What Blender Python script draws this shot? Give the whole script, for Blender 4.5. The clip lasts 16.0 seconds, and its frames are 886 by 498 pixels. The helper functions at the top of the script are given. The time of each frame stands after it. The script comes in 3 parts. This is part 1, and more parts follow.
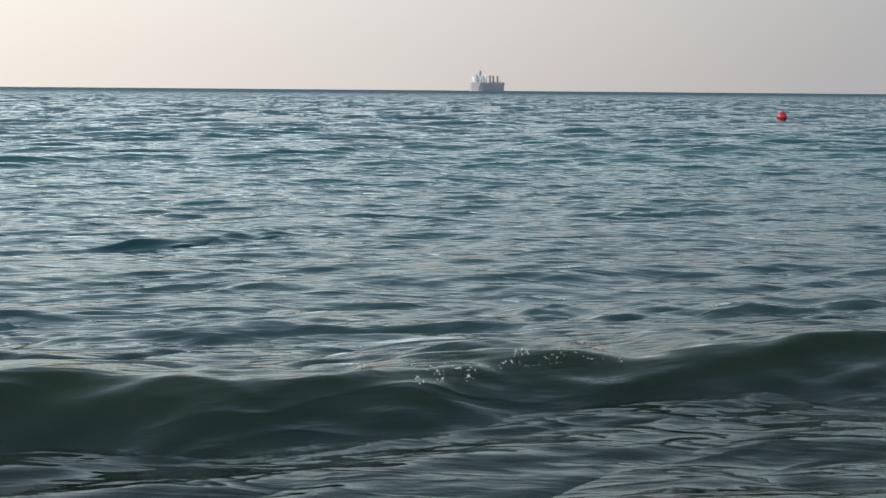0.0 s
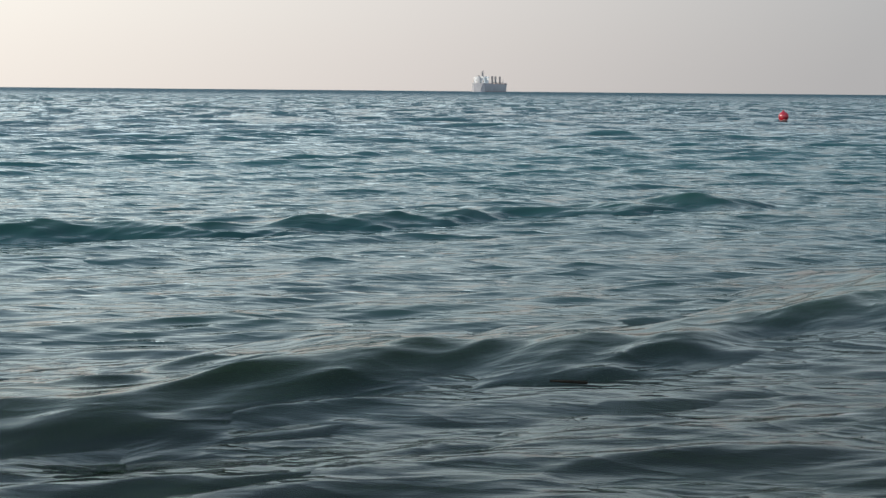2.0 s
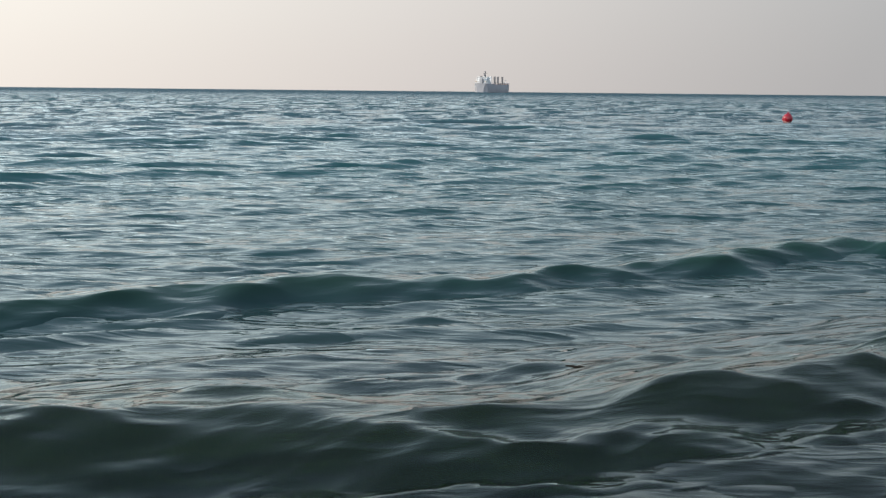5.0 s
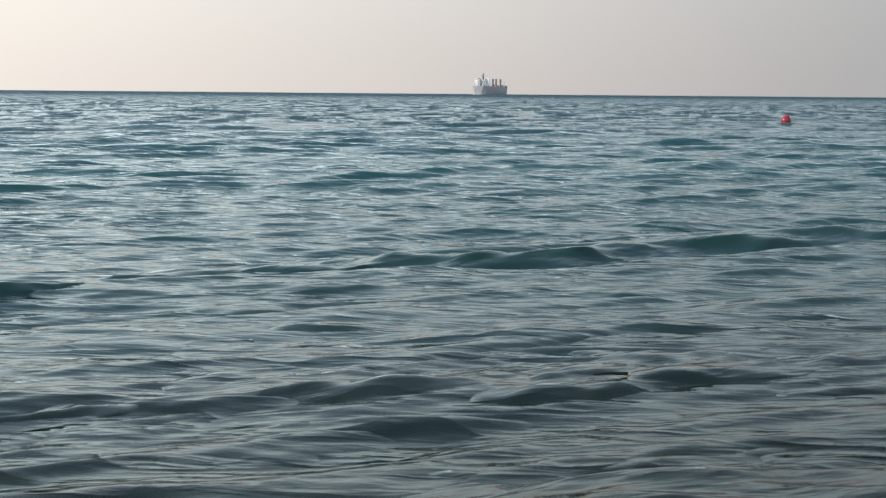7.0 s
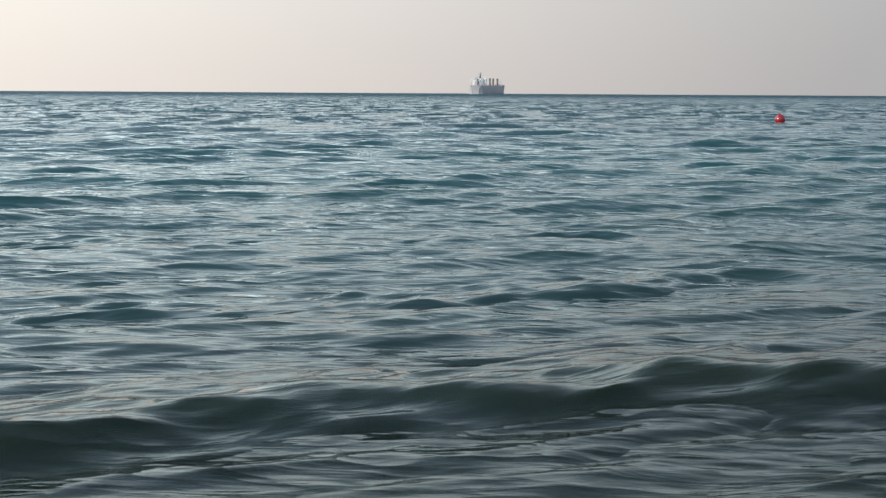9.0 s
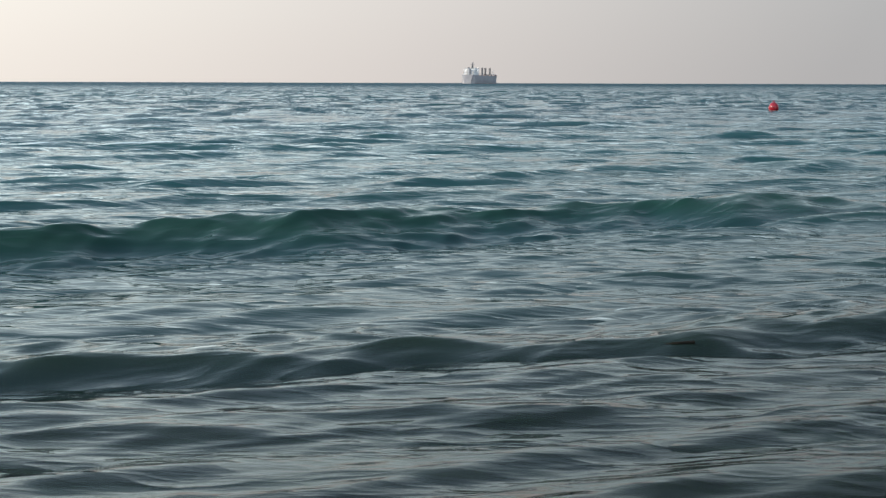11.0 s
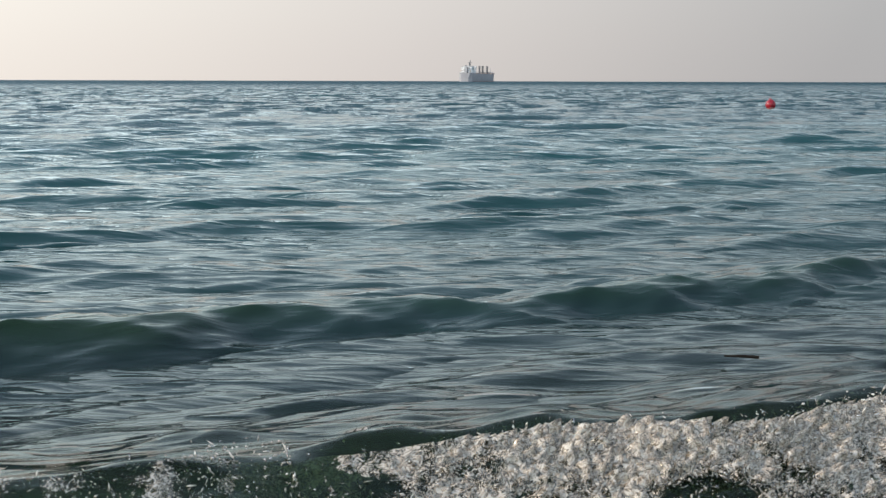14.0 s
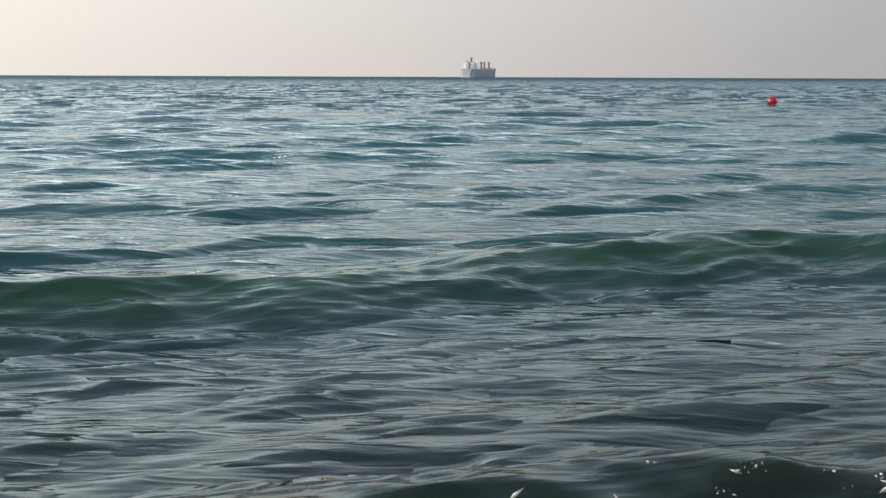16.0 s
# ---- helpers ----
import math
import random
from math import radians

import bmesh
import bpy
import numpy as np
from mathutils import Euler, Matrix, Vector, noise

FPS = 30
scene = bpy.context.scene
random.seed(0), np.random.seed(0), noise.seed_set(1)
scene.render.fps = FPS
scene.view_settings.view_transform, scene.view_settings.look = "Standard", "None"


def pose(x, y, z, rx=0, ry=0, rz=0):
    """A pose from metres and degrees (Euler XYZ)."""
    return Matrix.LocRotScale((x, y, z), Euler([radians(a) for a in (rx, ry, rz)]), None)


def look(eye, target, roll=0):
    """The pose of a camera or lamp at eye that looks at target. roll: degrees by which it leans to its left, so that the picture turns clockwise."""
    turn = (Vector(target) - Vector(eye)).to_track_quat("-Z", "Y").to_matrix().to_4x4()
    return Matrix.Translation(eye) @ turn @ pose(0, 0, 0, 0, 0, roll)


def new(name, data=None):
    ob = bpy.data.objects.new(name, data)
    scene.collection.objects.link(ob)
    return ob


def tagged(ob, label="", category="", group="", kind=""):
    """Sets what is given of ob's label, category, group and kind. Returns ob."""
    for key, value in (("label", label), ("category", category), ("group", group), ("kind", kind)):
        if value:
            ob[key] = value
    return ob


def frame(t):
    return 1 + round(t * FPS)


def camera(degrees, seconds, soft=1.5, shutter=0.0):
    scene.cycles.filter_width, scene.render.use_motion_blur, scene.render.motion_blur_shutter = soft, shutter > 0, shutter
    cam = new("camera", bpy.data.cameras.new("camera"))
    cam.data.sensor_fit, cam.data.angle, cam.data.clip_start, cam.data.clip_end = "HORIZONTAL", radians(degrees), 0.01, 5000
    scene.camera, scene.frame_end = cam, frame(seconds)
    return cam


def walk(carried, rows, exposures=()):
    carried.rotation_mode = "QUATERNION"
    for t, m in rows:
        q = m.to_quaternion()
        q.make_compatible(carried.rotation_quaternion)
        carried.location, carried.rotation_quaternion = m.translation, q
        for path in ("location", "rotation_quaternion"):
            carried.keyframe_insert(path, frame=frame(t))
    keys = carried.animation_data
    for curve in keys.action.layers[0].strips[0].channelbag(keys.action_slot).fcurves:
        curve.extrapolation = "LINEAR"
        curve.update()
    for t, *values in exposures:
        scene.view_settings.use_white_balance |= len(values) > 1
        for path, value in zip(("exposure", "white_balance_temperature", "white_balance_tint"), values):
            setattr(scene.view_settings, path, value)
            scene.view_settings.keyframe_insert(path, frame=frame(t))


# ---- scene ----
cam = camera(41.0, 16.0, soft=1.4)
EYE = 1.5            # the lens above the still water
SLANT = 19.0         # the shoreline and the crests lie this many degrees off the view's cross axis
SS, CC = math.sin(radians(SLANT)), math.cos(radians(SLANT))

# seconds, yaw to the left, pitch, lean: a phone held by a standing filmer
PATH = [
    (0.0, 0.00, -7.59, 0.48), (0.5, 0.05, -7.53, 0.44), (1.0, 0.05, -7.37, 0.48), (1.5, 0.05, -7.37, 0.44),
    (2.0, 0.11, -7.56, 0.51), (2.5, 0.15, -7.59, 0.51), (3.0, 0.16, -7.59, 0.58), (3.5, 0.22, -7.58, 0.62),
    (4.0, 0.23, -7.54, 0.58), (6.3, 0.22, -7.55, 0.58), (6.5, 0.22, -7.53, 0.55), (7.0, 0.14, -7.43, 0.48),
    (7.5, 0.15, -7.55, 0.40), (8.0, 0.14, -7.56, 0.40), (8.5, 0.05, -7.49, 0.37), (9.0, 0.00, -7.45, 0.33),
    (9.5, -0.10, -7.66, 0.37), (10.0, -0.22, -7.94, 0.33), (10.2, -0.27, -7.96, 0.29), (12.3, -0.44, -7.88, 0.04),
    (12.5, -0.49, -7.87, 0.04), (13.0, -0.52, -7.79, 0.00), (13.5, -0.57, -7.69, 0.04), (14.0, -0.50, -8.03, 0.15),
    (14.5, -0.55, -8.11, 0.15), (15.0, -0.50, -8.11, 0.16), (15.5, -0.50, -8.17, 0.18), (16.0, -0.42, -8.23, 0.22),
]
walk(cam, [(t, pose(0, 0, EYE, 89.95 + p, -r, y)) for t, y, p, r in PATH], exposures=[(0.0, 0.0), (16.0, 0.0)])

# ---- sky and sun ----
SUN_AZ, SUN_EL = -97.0, 27.0     # degrees to the right of the view, and up
world = bpy.data.worlds.new("hazy_sky")
scene.world = world
world.use_nodes = True
wn = world.node_tree.nodes
sky = wn.new("ShaderNodeTexSky")
sky.sky_type = "NISHITA"
sky.sun_disc = False
sky.sun_elevation = radians(SUN_EL)
sky.sun_rotation = radians(SUN_AZ)
sky.air_density, sky.dust_density, sky.ozone_density = 1.0, 1.5, 1.0
a, e = radians(SUN_AZ), radians(SUN_EL)
SUNWARD = (math.sin(a) * math.cos(e), math.cos(a) * math.cos(e), math.sin(e))


def sky_node(kind, *ins, op=None):
    n = wn.new(kind)
    if op:
        n.operation = op
    for k, v in enumerate(ins):
        if hasattr(v, "is_linked"):
            world.node_tree.links.new(v, n.inputs[k])
        elif v is not None:
            n.inputs[k].default_value = v
    return n


def sky_ramp(fac, stops):
    n = wn.new("ShaderNodeValToRGB")
    while len(n.color_ramp.elements) < len(stops):
        n.color_ramp.elements.new(0.5)
    for el, (p, c) in zip(n.color_ramp.elements, stops):
        el.position, el.color = p, (*c, 1)
    world.node_tree.links.new(fac, n.inputs[0])
    return n.outputs[0]


# sea haze: warm and bright towards the sun, grey away from it, thinning with height over the clear sky
way = wn.new("ShaderNodeTexCoord").outputs["Generated"]
toward = sky_node("ShaderNodeVectorMath", way, SUNWARD, op="DOT_PRODUCT").outputs["Value"]
toward = sky_node("ShaderNodeMath", sky_node("ShaderNodeMath", toward, 0.5, op="MULTIPLY").outputs[0], 0.5, op="ADD").outputs[0]
haze = sky_ramp(toward, [(0.0, (0.36, 0.39, 0.43)), (0.31, (0.45, 0.44, 0.44)), (0.46, (0.69, 0.64, 0.61)), (0.61, (0.90, 0.83, 0.76)), (1.0, (1.0, 0.94, 0.86))])
up = sky_node("ShaderNodeSeparateXYZ", way).outputs[2]
veil = sky_ramp(up, [(0.0, (1, 1, 1)), (0.085, (0.94, 0.94, 0.94)), (0.17, (0.24, 0.24, 0.24)), (0.6, (0.05, 0.05, 0.05)), (1.0, (0.0, 0.0, 0.0))])
clear_sky = sky_node("ShaderNodeVectorMath", sky.outputs[0], op="SCALE")
clear_sky.inputs["Scale"].default_value = 0.29
air = wn.new("ShaderNodeMixRGB")
pale = sky_node("ShaderNodeVectorMath", clear_sky.outputs[0], (0.90, 1.0, 0.99), op="MULTIPLY").outputs[0]
milk = sky_ramp(up, [(0.0, (0.79, 0.945, 0.96)), (0.3, (0.77, 0.945, 0.98)), (0.42, (0.60, 0.76, 0.84)), (0.55, (0.37, 0.50, 0.62)), (0.8, (0.21, 0.30, 0.42)), (1.0, (0.16, 0.23, 0.34))])
upper = wn.new("ShaderNodeMixRGB")
upper.inputs[0].default_value = 0.8
world.node_tree.links.new(pale, upper.inputs[1])
world.node_tree.links.new(milk, upper.inputs[2])
glare = sky_node("ShaderNodeVectorMath", upper.outputs[0], op="SCALE")
glare.inputs["Scale"].default_value = 1.75
side = sky_ramp(toward, [(0.0, (0.54, 0.56, 0.60)), (0.31, (0.57, 0.58, 0.60)), (0.46, (0.92, 0.90, 0.89)), (0.62, (1.38, 1.32, 1.27)), (1.0, (1.5, 1.43, 1.36))])
sided = sky_node("ShaderNodeVectorMath", glare.outputs[0], side, op="MULTIPLY").outputs[0]
for k, socket in enumerate((veil, sided, haze)):
    world.node_tree.links.new(socket, air.inputs[k])
wn["Background"].inputs["Strength"].default_value = 1.0
world.node_tree.links.new(air.outputs[0], wn["Background"].inputs["Color"])

sun = new("sun", bpy.data.lights.new("sun", "SUN"))
sun.data.energy, sun.data.angle, sun.data.color = 3.0, radians(3.0), (1.0, 0.9, 0.78)
sun.matrix_world = look((0, 0, 50), (-math.sin(a) * math.cos(e) * 50, -math.cos(a) * math.cos(e) * 50, 50 - 50 * math.sin(e)))


# ---- materials ----
class Net:
    """A small wrapper to wire nodes."""

    def __init__(self, name):
        self.mat = bpy.data.materials.new(name)
        self.mat.use_nodes = True
        self.tree = self.mat.node_tree
        self.tree.nodes.clear()
        self.out = self.add("ShaderNodeOutputMaterial")

    def add(self, kind, **props):
        n = self.tree.nodes.new(kind)
        if "operation" in props:
            n.operation = props["operation"]
        return n

    def wire(self, a, b):
        self.tree.links.new(a, b)

    def math(self, op, a, b=None):
        n = self.add("ShaderNodeMath", operation=op)
        for i, s in enumerate((a, b)):
            if s is None:
                continue
            if isinstance(s, (int, float)):
                n.inputs[i].default_value = s
            else:
                self.wire(s, n.inputs[i])
        return n.outputs[0]

    def vmath(self, op, a, b=None, scale=None):
        n = self.add("ShaderNodeVectorMath", operation=op)
        for i, s in enumerate((a, b)):
            if s is None:
                continue
            if isinstance(s, tuple):
                n.inputs[i].default_value = s
            else:
                self.wire(s, n.inputs[i])
        if scale is not None:
            n.inputs["Scale"].default_value = scale
        return n.outputs["Value"] if op == "DOT_PRODUCT" else n.outputs[0]

    def noise(self, vector, scale, detail=2.0, rough=0.5):
        n = self.add("ShaderNodeTexNoise")
        n.inputs["Scale"].default_value, n.inputs["Detail"].default_value, n.inputs["Roughness"].default_value = scale, detail, rough
        if vector is not None:
            self.wire(vector, n.inputs["Vector"])
        return n

    def ramp(self, fac, stops):
        n = self.add("ShaderNodeValToRGB")
        while len(n.color_ramp.elements) < len(stops):
            n.color_ramp.elements.new(0.5)
        for el, (p, c) in zip(n.color_ramp.elements, stops):
            el.position, el.color = p, (*c, 1) if len(c) == 3 else c
        self.wire(fac, n.inputs[0])
        return n.outputs[0]

    def mix(self, fac, a, b):
        n = self.add("ShaderNodeMixShader")
        if isinstance(fac, float):
            n.inputs[0].default_value = fac
        else:
            self.wire(fac, n.inputs[0])
        self.wire(a, n.inputs[1])
        self.wire(b, n.inputs[2])
        return n.outputs[0]

    def done(self, shader):
        self.wire(shader, self.out.inputs[0])
        return self.mat


def water_material():
    """Sea water: a body colour that turns from olive over the shallows to teal over deep water, clear at the very edge, and a glossy skin."""
    n = Net("sea_water")
    geo, tex = n.add("ShaderNodeNewGeometry"), n.add("ShaderNodeTexCoord")
    off = n.vmath("DOT_PRODUCT", geo.outputs["Position"], (-SS, CC, 0.0))
    patch = n.noise(geo.outputs["Position"], 0.35, 3.0).outputs[0]
    off2 = n.math("ADD", off, n.math("MULTIPLY", n.math("SUBTRACT", patch, 0.5), 4.0))
    deep = n.math("DIVIDE", n.math("SUBTRACT", off2, 3.0), 40.0)
    slab = n.ramp(deep, [(0.0, (0.019, 0.025, 0.014)), (0.06, (0.013, 0.026, 0.023)), (0.18, (0.009, 0.034, 0.034)), (0.45, (0.009, 0.048, 0.050)), (1.0, (0.015, 0.042, 0.048))])
    # greener with height: daylight through thin crests, put into the body colour
    crest_glow = n.ramp(deep, [(0.0, (0.022, 0.032, 0.010)), (0.08, (0.014, 0.033, 0.013)), (0.18, (0.009, 0.038, 0.026)), (0.4, (0.009, 0.050, 0.045)), (1.0, (0.010, 0.055, 0.055))])
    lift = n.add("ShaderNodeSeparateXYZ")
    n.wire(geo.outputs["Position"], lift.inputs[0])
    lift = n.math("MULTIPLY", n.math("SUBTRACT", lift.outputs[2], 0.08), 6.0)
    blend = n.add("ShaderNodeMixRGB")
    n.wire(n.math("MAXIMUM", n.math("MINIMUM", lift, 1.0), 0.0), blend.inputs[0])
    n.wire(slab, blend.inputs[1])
    n.wire(crest_glow, blend.inputs[2])
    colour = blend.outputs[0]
    # fine ripples as a turn of the surface's normal
    st = n.add("ShaderNodeMapping")
    n.wire(tex.outputs["Object"], st.inputs["Vector"])
    st.inputs["Scale"].default_value = (0.26, 1.0, 1.0)
    st.inputs["Rotation"].default_value = (0, 0, radians(-14))
    fine = n.vmath("SUBTRACT", n.noise(st.outputs[0], 9.0, 3.0, 0.6).outputs["Color"], (0.5, 0.5, 0.5))
    wide = n.vmath("SUBTRACT", n.noise(st.outputs[0], 1.6, 2.0, 0.5).outputs["Color"], (0.5, 0.5, 0.5))
    mm = n.add("ShaderNodeMapping")
    n.wire(tex.outputs["Object"], mm.inputs["Vector"])
    mm.inputs["Scale"].default_value = (0.22, 1.0, 1.0)
    mm.inputs["Rotation"].default_value = (0, 0, radians(-22))
    thin = n.noise(mm.outputs[0], 20.0, 2.0, 0.5)
    thin.inputs["Distortion"].default_value = 0.8
    thin = n.vmath("SUBTRACT", thin.outputs["Color"], (0.5, 0.5, 0.5))
    calm = n.math("MULTIPLY", n.math("SUBTRACT", off, 7.0), 0.07)
    calm = n.math("MAXIMUM", n.math("MINIMUM", calm, 0.5), 0.06)
    turn = n.vmath("ADD", n.vmath("SCALE", fine, scale=1.05), n.vmath("ADD", n.vmath("SCALE", wide, scale=0.3), n.vmath("SCALE", thin, scale=0.55)))
    cn = n.add("ShaderNodeVectorMath", operation="SCALE")
    n.wire(turn, cn.inputs[0])
    n.wire(calm, cn.inputs["Scale"])
    flat = n.vmath("MULTIPLY", cn.outputs[0], (0.7, 1.0, 0.0))
    # wind ripples with drawn-out, pinched crests
    relief = None
    for size, lie, stretch, rise in ((2.6, -24, 0.34, 0.024), (7.0, -8, 0.22, 0.0065), (19.0, -30, 0.20, 0.0012)):
        rm = n.add("ShaderNodeMapping")
        n.wire(tex.outputs["Object"], rm.inputs["Vector"])
        rm.inputs["Scale"].default_value = (stretch, 1.0, 0.4)
        rm.inputs["Rotation"].default_value = (0, 0, radians(lie))
        rn = n.noise(rm.outputs[0], size, 2.0, 0.5)
        rn.inputs["Distortion"].default_value = 0.35
        ridge = n.math("ABSOLUTE", n.math("SUBTRACT", n.math("MULTIPLY", rn.outputs[0], 2.0), 1.0))
        ridge = n.math("POWER", n.math("SUBTRACT", 1.0, ridge), 1.4)
        ridge = n.math("MULTIPLY", ridge, rise)
        relief = ridge if relief is None else n.math("ADD", relief, ridge)
    ripple = n.add("ShaderNodeBump")
    ripple.inputs["Strength"].default_value, ripple.inputs["Distance"].default_value = 1.0, 1.0
    n.wire(relief, ripple.inputs["Height"])
    # far off only the faces of the crests show, which lean to the beach
    lean = n.math("MULTIPLY", n.math("SUBTRACT", off, 18.0), 1 / 45.0)
    lean = n.math("MULTIPLY", n.math("MAXIMUM", n.math("MINIMUM", lean, 1.0), 0.0), -0.21)
    sm = n.add("ShaderNodeMapping")
    n.wire(tex.outputs["Object"], sm.inputs["Vector"])
    sm.inputs["Scale"].default_value = (0.40, 0.16, 1.0)
    streak = n.noise(sm.outputs[0], 1.0, 6.0, 0.75).outputs[0]
    streak = n.math("MULTIPLY", n.math("SUBTRACT", streak, 0.45), 15.0)
    lean = n.math("MULTIPLY", lean, n.math("MINIMUM", n.math("MAXIMUM", streak, 0.1), 2.0))
    brink = n.math("MULTIPLY", n.math("SUBTRACT", off, 120.0), 1 / 500.0)
    lean = n.math("SUBTRACT", lean, n.math("MULTIPLY", n.math("MAXIMUM", n.math("MINIMUM", brink, 1.0), 0.0), 0.30))
    tip = n.add("ShaderNodeCombineXYZ")
    n.wire(lean, tip.inputs[1])
    flat = n.vmath("ADD", flat, tip.outputs[0])
    normal = n.vmath("NORMALIZE", n.vmath("ADD", ripple.outputs[0], flat))
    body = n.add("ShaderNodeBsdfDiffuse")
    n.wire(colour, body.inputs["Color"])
    clear = n.add("ShaderNodeBsdfTransparent")
    clear.inputs["Color"].default_value = (0.33, 0.44, 0.31, 1)
    shallow = n.math("MULTIPLY", n.math("SUBTRACT", 6.8, off), 0.33)
    shallow = n.math("MAXIMUM", n.math("MINIMUM", shallow, 0.78), 0.0)
    inner = n.mix(shallow, body.outputs[0], clear.outputs[0])
    gloss = n.add("ShaderNodeBsdfGlossy")
    gloss.inputs["Roughness"].default_value = 0.03
    n.wire(normal, gloss.inputs["Normal"])
    fr = n.add("ShaderNodeFresnel")
    fr.inputs["IOR"].default_value = 1.333
    n.wire(normal, fr.inputs["Normal"])
    # ripples too fine to see keep the shine of grazing water below a mirror's
    shine = n.math("MINIMUM", fr.outputs[0], 0.62)
    return n.done(n.mix(shine, inner, gloss.outputs[0]))


def solid(name, colour, rough=0.6, metal=0.0, vary=0.25, scale=3.0, bump=0.0, second=None, shine=0.5):
    """A surface with stains at two scales and a little relief."""
    n = Net(name)
    tex = n.add("ShaderNodeTexCoord")
    big, small = n.noise(tex.outputs["Object"], scale, 4.0).outputs[0], n.noise(tex.outputs["Object"], scale * 9, 3.0).outputs[0]
    both = n.math("ADD", n.math("MULTIPLY", big, 0.65), n.math("MULTIPLY", small, 0.35))
    lo = tuple(c * (1 - vary) for c in (second or colour))
    hi = tuple(min(1.0, c * (1 + vary)) for c in colour)
    col = n.ramp(both, [(0.32, lo), (0.68, hi)])
    p = n.add("ShaderNodeBsdfPrincipled")
    n.wire(col, p.inputs["Base Color"])
    p.inputs["Metallic"].default_value = metal
    p.inputs["Specular IOR Level"].default_value = shine
    n.wire(n.math("ADD", n.math("MULTIPLY", small, 0.2), rough - 0.1), p.inputs["Roughness"])
    if bump:
        b = n.add("ShaderNodeBump")
        b.inputs["Strength"].default_value, b.inputs["Distance"].default_value = 0.6, bump
        n.wire(small, b.inputs["Height"])
        n.wire(b.outputs[0], p.inputs["Normal"])
    return n.done(p.outputs[0])


def pebble_material():
    n = Net("wet_pebble")
    geo, tex = n.add("ShaderNodeNewGeometry"), n.add("ShaderNodeTexCoord")
    col = n.ramp(geo.outputs["Random Per Island"], [(0.0, (0.03, 0.028, 0.022)), (0.4, (0.07, 0.058, 0.04)), (0.7, (0.05, 0.05, 0.046)), (0.9, (0.17, 0.115, 0.055)), (1.0, (0.22, 0.20, 0.16))])
    grain = n.noise(tex.outputs["Object"], 90.0, 3.0).outputs[0]
    m = n.add("ShaderNodeMixRGB")
    m.blend_type = "MULTIPLY"
    m.inputs[0].default_value = 0.5
    n.wire(col, m.inputs[1])
    n.wire(n.ramp(grain, [(0.3, (0.5, 0.5, 0.5)), (0.7, (1, 1, 1))]), m.inputs[2])
    p = n.add("ShaderNodeBsdfPrincipled")
    n.wire(m.outputs[0], p.inputs["Base Color"])
    p.inputs["Roughness"].default_value = 0.22
    return n.done(p.outputs[0])


def foam_material():
    n = Net("sea_foam")
    d, g, t = n.add("ShaderNodeBsdfDiffuse"), n.add("ShaderNodeBsdfGlossy"), n.add("ShaderNodeBsdfTransparent")
    geo = n.add("ShaderNodeNewGeometry")
    col = n.ramp(geo.outputs["Random Per Island"], [(0.0, (0.28, 0.245, 0.20)), (0.6, (0.55, 0.475, 0.40)), (1.0, (0.88, 0.80, 0.71))])
    n.wire(col, d.inputs["Color"])
    g.inputs["Roughness"].default_value = 0.12
    clear = n.math("MULTIPLY", n.math("FRACT", n.math("MULTIPLY", geo.outputs["Random Per Island"], 7.0)), 0.85)
    body = n.mix(clear, d.outputs[0], t.outputs[0])
    return n.done(n.mix(0.2, body, g.outputs[0]))


def foam_skin_material():
    """Torn, glassy froth: white where the bubbles are dense, clear water with glints between."""
    n = Net("foam_skin")
    tex = n.add("ShaderNodeTexCoord")
    geo = n.add("ShaderNodeNewGeometry")
    big = n.noise(tex.outputs["Object"], 5.0, 6.0, 0.68)
    curl = n.noise(tex.outputs["Object"], 34.0, 4.0, 0.64)
    curl.inputs["Distortion"].default_value = 2.2
    along = n.add("ShaderNodeSeparateXYZ")
    n.wire(tex.outputs["Object"], along.inputs[0])
    more = n.math("MULTIPLY", n.math("MINIMUM", n.math("SUBTRACT", along.outputs[0], 0.3), 2.6), 0.17)
    low = n.math("MULTIPLY", n.math("MINIMUM", n.math("ADD", along.outputs[1], 0.55), 0.3), 1.0)
    cover = n.math("ADD", n.math("ADD", n.math("MULTIPLY", big.outputs[0], 2.0), n.math("MULTIPLY", curl.outputs[0], 0.9)), n.math("ADD", more, low))
    cover = n.math("MULTIPLY", n.math("SUBTRACT", cover, 1.70), 3.4)
    cover = n.math("MAXIMUM", n.math("MINIMUM", cover, 0.74), 0.0)
    d, g, t = n.add("ShaderNodeBsdfDiffuse"), n.add("ShaderNodeBsdfGlossy"), n.add("ShaderNodeBsdfTransparent")
    n.wire(n.ramp(curl.outputs[0], [(0.40, (0.13, 0.10, 0.07)), (0.5, (0.42, 0.33, 0.25)), (0.62, (0.90, 0.78, 0.65))]), d.inputs["Color"])
    turn = n.vmath("SCALE", n.vmath("SUBTRACT", curl.outputs["Color"], (0.5, 0.5, 0.5)), scale=2.4)
    normal = n.vmath("NORMALIZE", n.vmath("ADD", geo.outputs["Normal"], turn))
    n.wire(normal, g.inputs["Normal"])
    n.wire(normal, d.inputs["Normal"])
    g.inputs["Color"].default_value = (0.95, 0.86, 0.76, 1)
    g.inputs["Roughness"].default_value = 0.08
    return n.done(n.mix(cover, t.outputs[0], n.mix(0.14, d.outputs[0], g.outputs[0])))


FOAM_SKIN = foam_skin_material()
WATER = water_material()
FOAM = foam_material()
PEBBLE = pebble_material()
BED = solid("pebble_bed", (0.105, 0.092, 0.064), 0.4, vary=0.4, scale=4.0, bump=0.02, second=(0.036, 0.034, 0.026))


